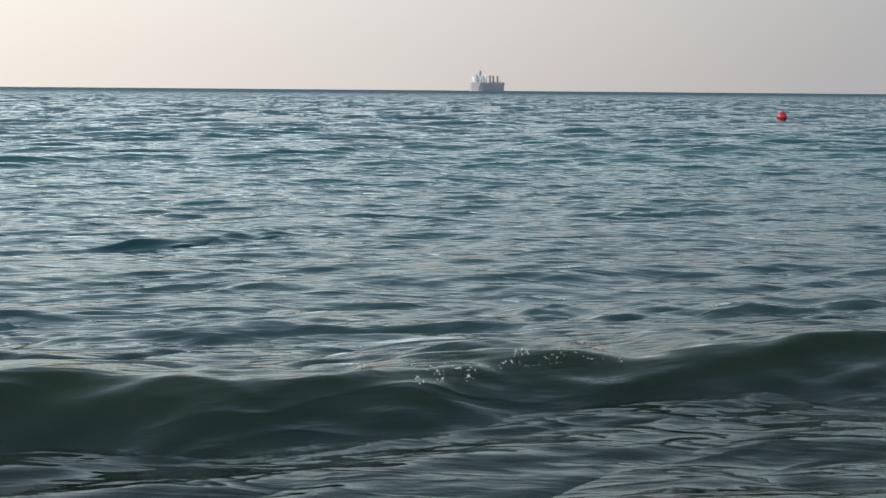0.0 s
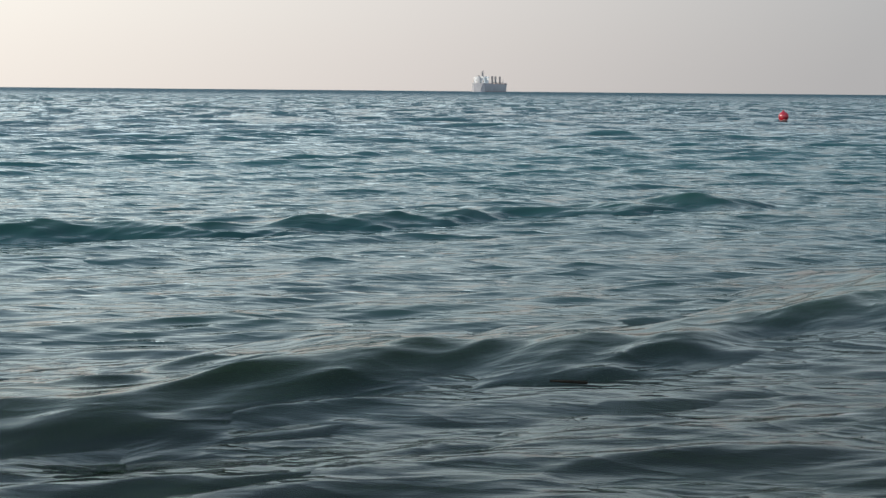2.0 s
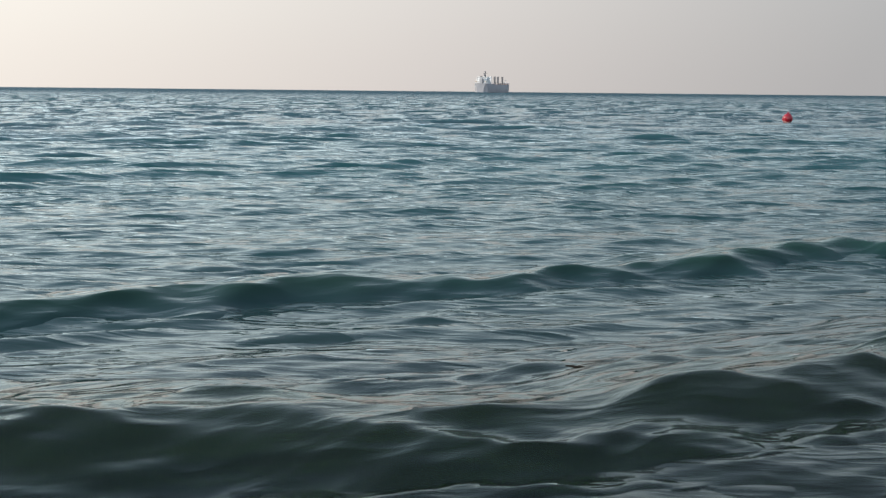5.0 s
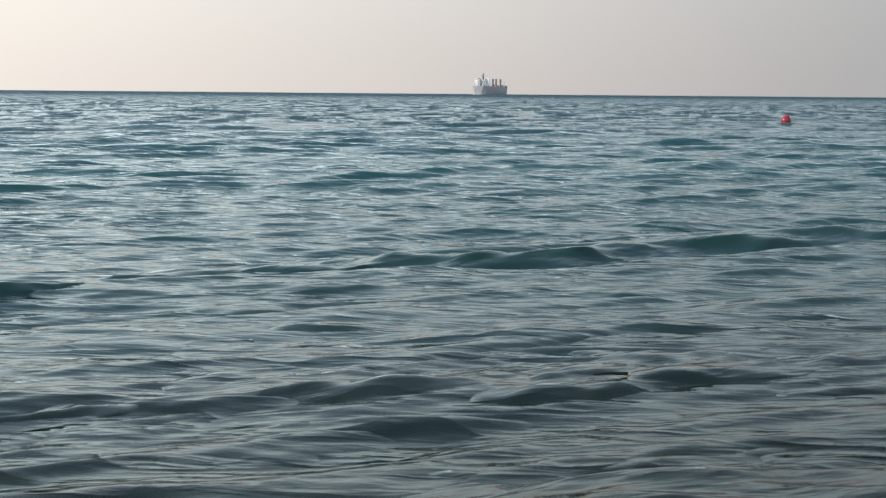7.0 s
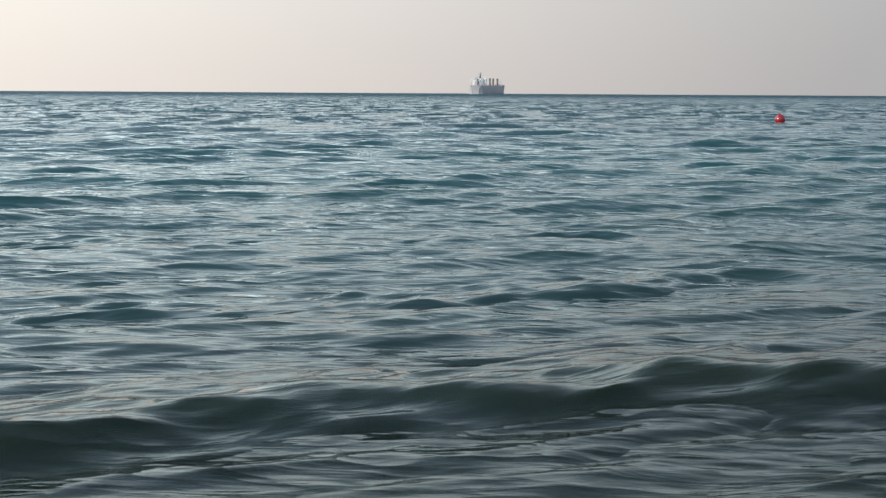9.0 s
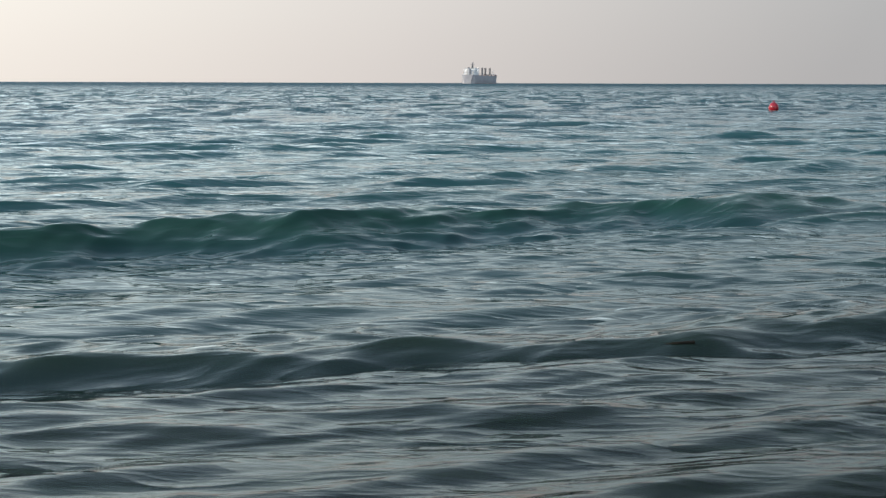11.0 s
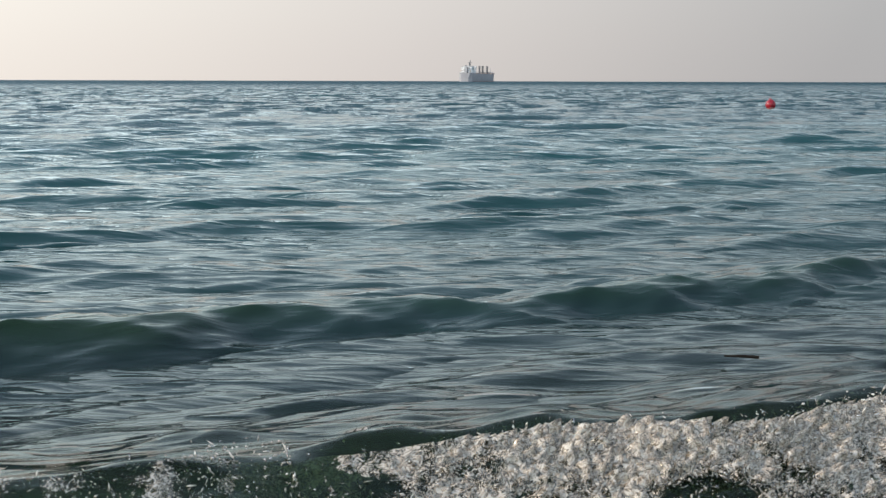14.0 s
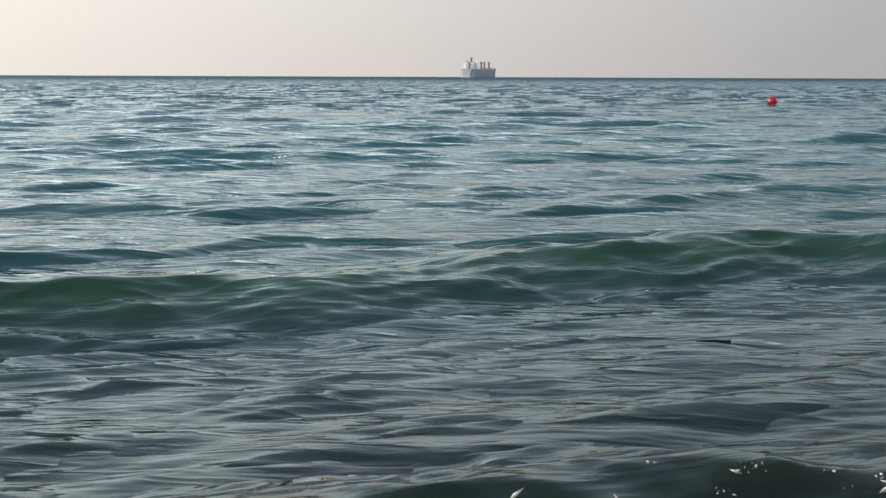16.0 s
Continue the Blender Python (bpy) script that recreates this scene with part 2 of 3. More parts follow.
def mesh_from(name, verts, faces, material, smooth=False):
    me = bpy.data.meshes.new(name)
    me.from_pydata(verts, [], faces)
    me.materials.append(material)
    if smooth:
        me.shade_smooth()
    return me


def grid_mesh(name, X, Y, Z, material):
    """A smooth sheet from three arrays of the same shape."""
    r, c = X.shape
    me = bpy.data.meshes.new(name)
    co = np.stack([X, Y, Z], -1).reshape(-1, 3).astype(np.float32)
    i = np.arange(r * c).reshape(r, c)
    quads = np.stack([i[:-1, :-1], i[:-1, 1:], i[1:, 1:], i[1:, :-1]], -1).reshape(-1, 4)
    me.vertices.add(len(co))
    me.vertices.foreach_set("co", co.ravel())
    me.loops.add(quads.size)
    me.loops.foreach_set("vertex_index", quads.ravel().astype(np.int32))
    me.polygons.add(len(quads))
    me.polygons.foreach_set("loop_start", np.arange(0, quads.size, 4, dtype=np.int32))
    me.update(calc_edges=True)
    me.materials.append(material)
    me.shade_smooth()
    return me


def part(name, bm, material, parent, label=""):
    """Links a bmesh as one mesh object under a thing or a part."""
    me = bpy.data.meshes.new(name)
    bm.to_mesh(me)
    bm.free()
    me.materials.append(material)
    ob = new(name, me)
    ob.parent = parent
    return tagged(ob, label)


# ---- chop: sums of travelling crests with sharpened tops ----
def chop(X, Y, spacing, seed, count, short, long, steep, spread, heading):
    """Shifts and heights of a wind sea at X, Y; crests too short for the local spacing are left out."""
    rng = np.random.default_rng(seed)
    dx, dy, z = np.zeros_like(X), np.zeros_like(X), np.zeros_like(X)
    for k in range(count):
        L = short * (long / short) ** ((k + rng.random()) / count)
        ang = radians(heading) + radians(spread) * rng.normal() * 0.6
        w = 2 * math.pi / L
        cx, cy = math.sin(ang), -math.cos(ang)
        amp = steep * L / (2 * math.pi) * (0.7 + 0.6 * rng.random()) / math.sqrt(count) * min(1.0, (0.65 / L) ** 0.75) * min(1.0, (L / 0.26) ** 0.5)
        keep = np.clip((L / spacing - 2.5) / 1.5, 0, 1)
        # crests come in groups
        gx, gy = rng.normal(0, 1, 2) * w * 0.16
        group = 0.35 + 0.65 * (0.5 + 0.5 * np.sin(gx * X + gy * Y + rng.random() * 7)) ** 1.5
        ph = w * (cx * X + cy * Y) + rng.random() * 6.283
        a = amp * keep * group * 1.5
        z += a * np.cos(ph)
        dx -= 1.05 * cx * a * np.sin(ph)
        dy -= 1.05 * cy * a * np.sin(ph)
    return dx, dy, z


def fan(y0, fine_to, fine, grow, even, even_to, y1, cols, half0, half_k):
    """Rows that widen with distance: fine near the shore, even steps in the middle distance, then long ones."""
    ys = [y0]
    step = fine
    while ys[-1] < y1:
        if ys[-1] > even_to:
            step *= 1.02
        elif ys[-1] > fine_to and step < even:
            step *= grow
        ys.append(ys[-1] + step)
    ys = np.array(ys)
    s = np.linspace(-1, 1, cols)
    inner = (1.5 + 0.41 * np.maximum(ys, 0))[:, None]
    outer = (half0 + half_k * np.maximum(ys, 0))[:, None]
    Y = np.repeat(ys[:, None], cols, 1)
    near, rim = np.clip(s / 0.86, -1, 1)[None, :], ((np.abs(s) - 0.86).clip(0) / 0.14 * np.sign(s))[None, :]
    X = near * inner + rim * (outer - inner)
    spacing = np.maximum(np.gradient(ys), inner[:, 0] * 2 / (0.86 * cols) * 0.55)[:, None]
    return X, Y, np.repeat(spacing, cols, 1)


# ---- the sea: a sheet of wind chop to the horizon, a second one that overtakes it, and single rollers ----
def sea_sheet():
    X, Y, sp = fan(2.0, 21.0, 0.027, 1.012, 0.55, 200.0, 4900.0, 370, 9.0, 0.46)
    dx, dy, z = chop(X, Y, sp, 11, 100, 0.12, 7.0, 0.29, 28, 16)
    # longer, taller crests further out
    out = np.clip((Y - 11.0) / 24.0, 0, 1)
    ex, ey, ez = chop(X, Y, sp, 47, 44, 0.7, 4.5, 0.66, 28, 14)
    dx, dy, z = dx + ex * out, dy + ey * out, z + ez * out
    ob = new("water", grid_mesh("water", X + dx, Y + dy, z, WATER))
    return tagged(ob, "choppy teal sea water that rolls in to the beach", "sea", kind="structure")


def overtaking_sheet():
    X, Y, sp = fan(2.0, 34.0, 0.038, 1.016, 0.7, 330.0, 330.0, 290, 12.0, 0.46)
    dx, dy, z = chop(X, Y, sp, 29, 80, 0.14, 6.0, 0.26, 26, 22)
    z -= 0.012 + np.clip((Y - 230.0) / 80.0, 0, 1) * 0.35
    ob = new("water_swell", grid_mesh("water_swell", X + dx, Y + dy, z, WATER))
    return tagged(ob, "blue-green swell that runs through the choppy sea", "sea", kind="structure")


def crest_line(us, seed):
    """How far a roller's crest bends, and how tall it stands, along its length."""
    rng = np.random.default_rng(seed)
    bend, tall = np.zeros_like(us), np.zeros_like(us)
    for L, a in ((13.0, 0.20), (5.5, 0.15), (2.3, 0.07), (1.1, 0.03)):
        bend += a * np.sin(us * 6.283 / L + rng.random() * 6.283)
        tall += a * np.sin(us * 6.283 / L * 1.3 + rng.random() * 6.283)
    tall = np.clip(1.0 + 0.5 * tall, 0.45, 1.4) * np.clip((11 - np.abs(us)) / 3.0, 0, 1)
    return bend, tall


def roller_shape(W, front, back):
    return np.where(W < 0, np.exp(-(np.abs(W) / (front * 0.78)) ** 1.45), np.exp(-(np.abs(W) / back) ** 1.25))


def roller(seed, height, front, back, label):
    """One low crest: steep on the shore side, gentle behind, uneven along its length."""
    us = np.concatenate([np.linspace(-5, -1.6, 14), np.linspace(-1.5, 5.5, 230), np.linspace(5.57, 11, 70)])
    vs = np.concatenate([np.linspace(-1.9, 0.9, 80), np.linspace(0.94, 3.6, 28)])
    U, V = np.meshgrid(us, vs)
    bend, tall = crest_line(us, seed)
    W = V - bend[None, :]
    shape = roller_shape(W, front, back)
    spacing = np.maximum(np.where(V > 0.85, 0.11, 0.036), np.where((U < -1.4) | (U > 5.4), 0.09, 0.031))
    dx, dy, z = chop(U, V, spacing, seed + 100, 60, 0.10, 0.8, 0.40, 38, 0)
    Z = height * tall[None, :] * shape + z * 0.8 - 0.05 - 0.10 * np.clip((np.abs(W - 0.3) - 1.4) / 0.8, 0, 1.5)
    lean = 0.25 * height * shape ** 2
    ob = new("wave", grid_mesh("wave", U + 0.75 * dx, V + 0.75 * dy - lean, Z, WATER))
    return tagged(ob, label, "wave", "waves rolling to the beach")


# height, steepness of face, and the crest's way in: seconds and metres off shore
GREEN, GREY, LOW = "olive-green translucent wave rolling onto the pebble beach", "grey-green rounded wave close to the beach", "low blue-grey wave rolling to the beach"
ROLLERS = [
    (808, 0.31, 0.56, 1.1, GREEN, [(0, 5.48), (0.5, 4.59), (1, 3.9)], [(0, -1), (0.5, 2)]),
    (4, 0.14, 0.50, 1.0, LOW, [(0, 6.93), (0.5, 5.77), (1, 4.79), (1.5, 3.9)], []),
    (557, 0.25, 0.70, 1.2, GREY, [(0, 11.4, -0.14), (0.5, 9.7, -0.1), (1, 8.0, -0.05), (1.5, 6.6), (2, 5.53), (2.5, 4.9), (3, 4.31), (3.4, 3.9)], [(1, 11), (2, 11), (3, 3)]),
    (6, 0.33, 0.85, 1.2, GREEN, [(2, 12.3, -0.08), (2.5, 11.3, -0.06), (3, 10.1, -0.02), (3.5, 8.6), (4, 7.14), (4.5, 6.0), (5, 4.8), (5.5, 3.95)], [(2, 7), (3, 1), (4, 11), (5, 4)]),
    (1103, 0.22, 0.60, 1.1, GREY, [(2.5, 8.2, -0.17), (3, 7.2, -0.12), (3.5, 6.35, -0.05), (4, 5.6), (4.5, 4.75), (5, 3.95)], []),
    (691, 0.29, 0.58, 1.1, GREEN, [(4.3, 10.4, -0.2), (4.8, 8.8, -0.1), (5.3, 7.2), (5.8, 5.75), (6.3, 4.6), (6.5, 4.23), (6.7, 3.85)], [(5, 5), (6.3, 4), (6.5, 1)]),
    (8, 0.13, 0.50, 1.0, LOW, [(6.3, 6.89), (6.6, 6.42), (7, 5.63), (7.4, 4.95), (7.9, 3.95)], []),
    (366, 0.25, 0.70, 1.2, GREY, [(6.3, 10.75, -0.15), (7, 9.0, -0.06), (7.5, 7.87), (8, 6.75), (8.5, 5.81), (9, 5.04), (9.5, 4.34), (9.9, 3.85)], [(7, 11), (7.5, 10), (8.5, 0)]),
    (293, 0.15, 0.55, 1.2, LOW, [(8.2, 10.2, -0.1), (8.6, 9.1, -0.06), (9, 8.1, -0.03), (9.5, 7.1), (10, 5.9), (10.3, 5.2), (10.7, 4.4), (11, 3.85)], []),
    (12, 0.18, 0.55, 1.2, GREY, [(9.7, 8.94), (10, 7.97), (10.2, 7.6), (10.6, 6.84), (11, 5.99), (11.4, 5.17), (11.8, 4.31), (12.1, 3.80)], []),
    (1142, 0.36, 0.78, 1.1, GREEN, [(11, 10.28), (11.6, 8.6), (12.1, 7.25), (12.5, 6.5), (13, 5.69), (13.35, 5.02), (13.7, 4.40), (14.0, 3.95), (14.3, 3.6)], [(12, 9), (12.5, 8), (13, -2), (13.7, 0)]),
    (1143, 0.32, 0.74, 1.1, GREEN, [(12.5, 10.4, -0.2), (13, 9.4, -0.17), (13.8, 7.4, -0.12), (14.3, 6.25, -0.04), (14.8, 5.27), (15.2, 4.58), (15.5, 4.09), (15.9, 3.6)], [(14, 4), (14.8, 1), (15.5, -2)]),
    (846, 0.36, 1.0, 1.3, GREEN, [(14.5, 10.4, -0.22), (15.0, 9.2, -0.12), (15.5, 8.2, -0.02), (16, 7.7)], [(15, 6), (15.5, 4), (16, 0)]),
]


def shore_pose(v, z=0.0, u=0.0, swing=0.0):
    return pose(u * CC - v * SS, u * SS + v * CC, z, 0, 0, SLANT + swing)


def roller_rows(height, way, swings):
    """Rises out of the swell as it comes in, and spends itself on the beach."""
    t0, v0, *first = way[0]
    rows = []
    if t0 > 0:
        for dt, sink in ((2.4, -height - 0.16), (0.0, first[0] if first else 0.0)):
            if t0 - dt > 0.05:
                rows.append((t0 - dt, shore_pose(v0 + dt * 2.1, sink)))
        if rows[0][0] > 0.05:
            rows.insert(0, (0.0, shore_pose(rows[0][1].translation.length + 0.01, -height - 0.2)))
        else:
            rows = [(0.0, shore_pose(v0 + t0 * 2.1, -height * 0.5))] + [(t0, shore_pose(v0))]
        rows = [r for r in rows if r[0] < t0 - 0.01]
    for t, v, *rise in way:
        swing = float(np.interp(t, *zip(*swings))) if swings else 0.0
        rows.append((t, shore_pose(v - 0.2, (rise[0] if rise else 0.0) - max(0.0, 4.6 - v) * 0.08, 0.0, swing)))
    t1, v1 = way[-1][:2]
    if t1 < 15.0:
        rows.append((t1 + 0.7, shore_pose(v1 - 0.6, -height * 0.9)))
        rows.append((t1 + 1.2, shore_pose(v1 - 0.8, -height - 0.4)))
        if t1 < 14.7:
            rows.append((16.0, shore_pose(v1 - 0.8, -height - 0.42)))
    elif t1 < 15.95:
        rows.append((16.0, shore_pose(v1 - 0.1, -0.1)))
    return rows


water = sea_sheet()
swell = overtaking_sheet()
rollers = [(roller(s, h, f, b, lab), h, way, swings) for s, h, f, b, lab, way, swings in ROLLERS]


# ---- beach and sea bed ----
def bed_height(v):
    return np.where(v > 3.15, -0.14 * (v - 3.15), np.minimum((3.15 - v) * 0.16, 0.48)).clip(-6, 1)


def beach():
    vs = np.concatenate([[-4900, -600, -60, -10, -3], np.linspace(0, 12, 120), [16, 25, 60, 300, 1200, 4900]])
    us = np.concatenate([[-4900, -500, -60, -14], np.linspace(-8, 8, 120), [14, 60, 500, 4900]])
    U, V = np.meshgrid(us, vs)
    Z = bed_height(V) + 0.02 * np.sin(U * 1.3 + V) * np.sin(V * 2.1 - U * 0.7)
    ob = new("ground", grid_mesh("ground", U, V, Z, BED))
    ob.matrix_world = shore_pose(0)
    return tagged(ob, "brown pebble beach sloping under the sea", "beach", kind="structure")


def pebbles():
    rng = random.Random(5)
    bm = bmesh.new()
    for k in range(6500):
        u, v = rng.uniform(-3.2, 4.0), 3.1 + 2.4 * rng.random() ** 1.2
        r = (rng.uniform(0.03, 0.07) if v > 3.9 and rng.random() < 0.06 else rng.choice((0.007, 0.010, 0.013, 0.018, 0.026))) * rng.uniform(0.8, 1.3)
        z = float(bed_height(np.array(v))) + 0.02 * math.sin(u * 1.3 + v) * math.sin(v * 2.1 - u * 0.7)
        m = Matrix.Translation((u, v, z + r * 0.15)) @ Euler((rng.uniform(-.3, .3), rng.uniform(-.3, .3), rng.uniform(0, 6))).to_matrix().to_4x4()
        m = m @ Matrix.Diagonal((r * rng.uniform(1, 1.5), r, r * rng.uniform(0.45, 0.7), 1))
        icos(bm, m, rng)
    me = bpy.data.meshes.new("pebbles")
    bm.to_mesh(me)
    bm.free()
    me.materials.append(PEBBLE)
    me.shade_smooth()
    ob = new("pebbles", me)
    ob.matrix_world = shore_pose(0)
    return tagged(ob, "wet brown and grey pebbles on the sea bed", "pebbles", kind="stuff")


PHI = (1 + 5 ** 0.5) / 2
ICO_V = [Vector(p).normalized() for p in ((-1, PHI, 0), (1, PHI, 0), (-1, -PHI, 0), (1, -PHI, 0), (0, -1, PHI), (0, 1, PHI), (0, -1, -PHI), (0, 1, -PHI), (PHI, 0, -1), (PHI, 0, 1), (-PHI, 0, -1), (-PHI, 0, 1))]
ICO_F = ((0, 11, 5), (0, 5, 1), (0, 1, 7), (0, 7, 10), (0, 10, 11), (1, 5, 9), (5, 11, 4), (11, 10, 2), (10, 7, 6), (7, 1, 8), (3, 9, 4), (3, 4, 2), (3, 2, 6), (3, 6, 8), (3, 8, 9), (4, 9, 5), (2, 4, 11), (6, 2, 10), (8, 6, 7), (9, 8, 1))


def icos(bm, m, rng, rough=0.18):
    vs = [bm.verts.new(m @ (p * (1 + rng.uniform(-rough, rough)))) for p in ICO_V]
    for f in ICO_F:
        bm.faces.new([vs[i] for i in f])


def stone(seed, size):
    """A rounded beach stone, flattened and a little lumpy."""
    rng = random.Random(seed)
    bm = bmesh.new()
    bmesh.ops.create_icosphere(bm, subdivisions=3, radius=1.0)
    shift = Vector((rng.uniform(0, 50), rng.uniform(0, 50), rng.uniform(0, 50)))
    a, b, c = size * rng.uniform(1.0, 1.5), size, size * rng.uniform(0.5, 0.7)
    for v in bm.verts:
        k = 1 + 0.22 * noise.noise(v.co * 0.9 + shift) + 0.06 * noise.noise(v.co * 3 + shift)
        v.co = Vector((v.co.x * a, v.co.y * b, v.co.z * c)) * k
    for f in bm.faces:
        f.smooth = True
    me = bpy.data.meshes.new("stone")
    bm.to_mesh(me)
    bm.free()
    return me


def stones():
    """The larger stones that show through the shallow water."""
    tan = solid("tan_stone", (0.30, 0.21, 0.11), 0.3, vary=0.35, scale=9.0, bump=0.003)
    grey = solid("grey_stone", (0.22, 0.21, 0.19), 0.3, vary=0.3, scale=9.0, bump=0.003)
    rng = random.Random(77)
    for k in range(60):
        u, v, size = rng.uniform(-0.4, 4.2), rng.uniform(3.65, 5.0), rng.uniform(0.03, 0.085)
        me = stone(k, size)
        me.materials.append(tan if k % 3 else grey)
        ob = new("stone", me)
        z = float(bed_height(np.array(v))) + 0.02 * math.sin(u * 1.3 + v) * math.sin(v * 2.1 - u * 0.7)
        ob.matrix_world = shore_pose(v, z + size * 0.12, u) @ pose(0, 0, 0, rng.uniform(-8, 8), rng.uniform(-8, 8), rng.uniform(0, 180))
        tagged(ob, "rounded tan stone on the sea bed" if k % 3 else "rounded grey stone on the sea bed", "stone", "stones in the shallows")


beach()
pebbles()
stones()


# ---- shapes for ship and buoy ----
def box(bm, x0, x1, y0, y1, z0, z1):
    vs = [bm.verts.new(p) for p in ((x0, y0, z0), (x1, y0, z0), (x1, y1, z0), (x0, y1, z0), (x0, y0, z1), (x1, y0, z1), (x1, y1, z1), (x0, y1, z1))]
    for f in ((3, 2, 1, 0), (4, 5, 6, 7), (0, 1, 5, 4), (1, 2, 6, 5), (2, 3, 7, 6), (3, 0, 4, 7)):
        bm.faces.new([vs[i] for i in f])


def boxed(*sizes, bevel=0.0):
    bm = bmesh.new()
    for s in sizes:
        box(bm, *s)
    if bevel:
        bmesh.ops.bevel(bm, geom=list(bm.edges), offset=bevel, segments=2, affect="EDGES", profile=0.5)
    return bm


def tube(bm, a, b, r0, r1, n=12):
    a, b = Vector(a), Vector(b)
    q = (b - a).to_track_quat("Z", "Y").to_matrix()
    rings = []
    for p, r in ((a, r0), (b, r1)):
        rings.append([bm.verts.new(p + q @ Vector((r * math.cos(k * 6.28319 / n), r * math.sin(k * 6.28319 / n), 0))) for k in range(n)])
    for k in range(n):
        bm.faces.new((rings[0][k], rings[0][(k + 1) % n], rings[1][(k + 1) % n], rings[1][k]))
    bm.faces.new(rings[0][::-1])
    bm.faces.new(rings[1])


# the hull's grey carries the distant haze in its base colour, besides the stains
HULL = solid("weathered_hazy_hull_paint", (0.30, 0.285, 0.30), 0.5, vary=0.2, scale=0.06)
BOOT = solid("red_lead_paint", (0.24, 0.17, 0.16), 0.6, vary=0.25, scale=0.08)
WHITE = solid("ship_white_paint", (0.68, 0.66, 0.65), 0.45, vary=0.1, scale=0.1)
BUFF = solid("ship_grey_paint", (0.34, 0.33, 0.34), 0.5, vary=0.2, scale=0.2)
MAST = solid("dark_mast_paint", (0.13, 0.125, 0.13), 0.6, vary=0.2, scale=0.2)
DECK = solid("ship_deck_paint", (0.36, 0.26, 0.22), 0.7, vary=0.25, scale=0.2)
DARK = solid("ship_window_glass", (0.03, 0.035, 0.04), 0.15, vary=0.1, scale=1.0)


def hull_ring(x, half, keel, top, flare):
    """Half breadths of one frame of the hull, from one rail round the keel to the other."""
    pts = [(half * flare, top), (half, top * 0.45), (half * 0.97, 0.0), (half * 0.85, keel * 0.85), (half * 0.4, keel)]
    return [(x, -y, z) for y, z in pts] + [(x, y, z) for y, z in reversed(pts)]


def cargo_ship():
    """A geared bulk carrier in ballast, 150 m long, stern at -75, house aft."""
    base = new("cargo_ship")
    stations = [(-75, 6.6, -1, 15.5, 1.55), (-70, 12.4, -4, 15.2, 1.02), (-58, 13.0, -5, 14.8, 1.0), (-20, 13.0, -5, 14.4, 1.0), (35, 13.0, -5, 14.4, 1.0), (52, 11.2, -5, 14.8, 1.08), (64, 6.5, -5, 16.6, 1.35), (71, 2.6, -5, 17.6, 1.9), (75, 0.3, -3, 18.2, 3.0)]

    def shell(z_lo, z_hi):
        bm = bmesh.new()
        rings = []
        for x, half, keel, top, flare in stations:
            ring = []
            for p in hull_ring(x, half, keel, top, flare):
                ring.append(bm.verts.new((p[0], p[1], min(max(p[2], z_lo), top if z_hi is None else z_hi))))
            rings.append(ring)
        for r0, r1 in zip(rings, rings[1:]):
            for k in range(len(r0) - 1):
                bm.faces.new((r0[k], r1[k], r1[k + 1], r0[k + 1]))
        bm.faces.new(rings[0])
        bmesh.ops.recalc_face_normals(bm, faces=list(bm.faces))
        return bm

    hull = part("hull", shell(-6, None), HULL, base, "weathered steel hull, its grey lightened for haze")
    bm = bmesh.new()
    prev = None
    for x, half, keel, top, flare in stations:
        row = [bm.verts.new((x, s * half * flare * 0.99, top - 1.1)) for s in (-1, 1)]
        if prev:
            bm.faces.new((prev[0], row[0], row[1], prev[1]))
        prev = row
    part("deck", bm, DECK, base, "rust-brown main deck")
    bm = bmesh.new()
    for s in (-1, 1):
        for (xa, ha, *_), (xb, hb, *_) in zip(stations[1:], stations[2:-1]):
            ya, yb = s * (ha + 0.06), s * (hb + 0.06)
            q = [bm.verts.new(p) for p in ((xa, ya, -1.0), (xb, yb, -1.0), (xb, yb + s * 0.02, 1.2), (xa, ya + s * 0.02, 1.2))]
            bm.faces.new(q if s < 0 else q[::-1])
    part("boot_band", bm, BOOT, base, "red underwater paint showing above the waterline")

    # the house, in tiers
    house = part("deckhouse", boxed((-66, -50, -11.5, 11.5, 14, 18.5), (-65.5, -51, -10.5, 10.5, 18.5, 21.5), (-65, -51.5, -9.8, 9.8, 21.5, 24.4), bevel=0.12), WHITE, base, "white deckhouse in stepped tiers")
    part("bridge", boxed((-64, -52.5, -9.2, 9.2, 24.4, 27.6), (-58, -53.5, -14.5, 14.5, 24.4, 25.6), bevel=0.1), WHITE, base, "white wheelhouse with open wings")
    for k in range(9):
        y = -8.0 + k * 2.0
        for x in (-64.06, -52.5):
            part("window", boxed((x, x + 0.06, y - 0.7, y + 0.7, 25.9, 27.0)), DARK, house)
    for z in (16.4, 19.9, 22.8):
        for k in range(7):
            y = -8.4 + k * 2.8
            x = -66.05 if z < 17 else (-65.55 if z < 21 else -65.05)
            part("window", boxed((x, x + 0.05, y - 0.45, y + 0.45, z - 0.5, z + 0.5)), DARK, house)
    bm = boxed((-71.5, -66.5, -2.6, 2.6, 15, 27.0), bevel=0.5)
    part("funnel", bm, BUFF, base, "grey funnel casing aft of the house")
    bm = bmesh.new()
    for y in (-1.2, 0.2, 1.3):
        tube(bm, (-69, y, 27), (-69.6, y, 29.2), 0.45, 0.4)
    part("exhaust_pipes", bm, DARK, base)
    bm = bmesh.new()
    tube(bm, (-49, 0, 24.4), (-50.5, 0, 33.0), 2.1, 1.5)
    tube(bm, (-50.5, 0, 33.0), (-50.5, -1.5, 38.5), 1.3, 0.5)
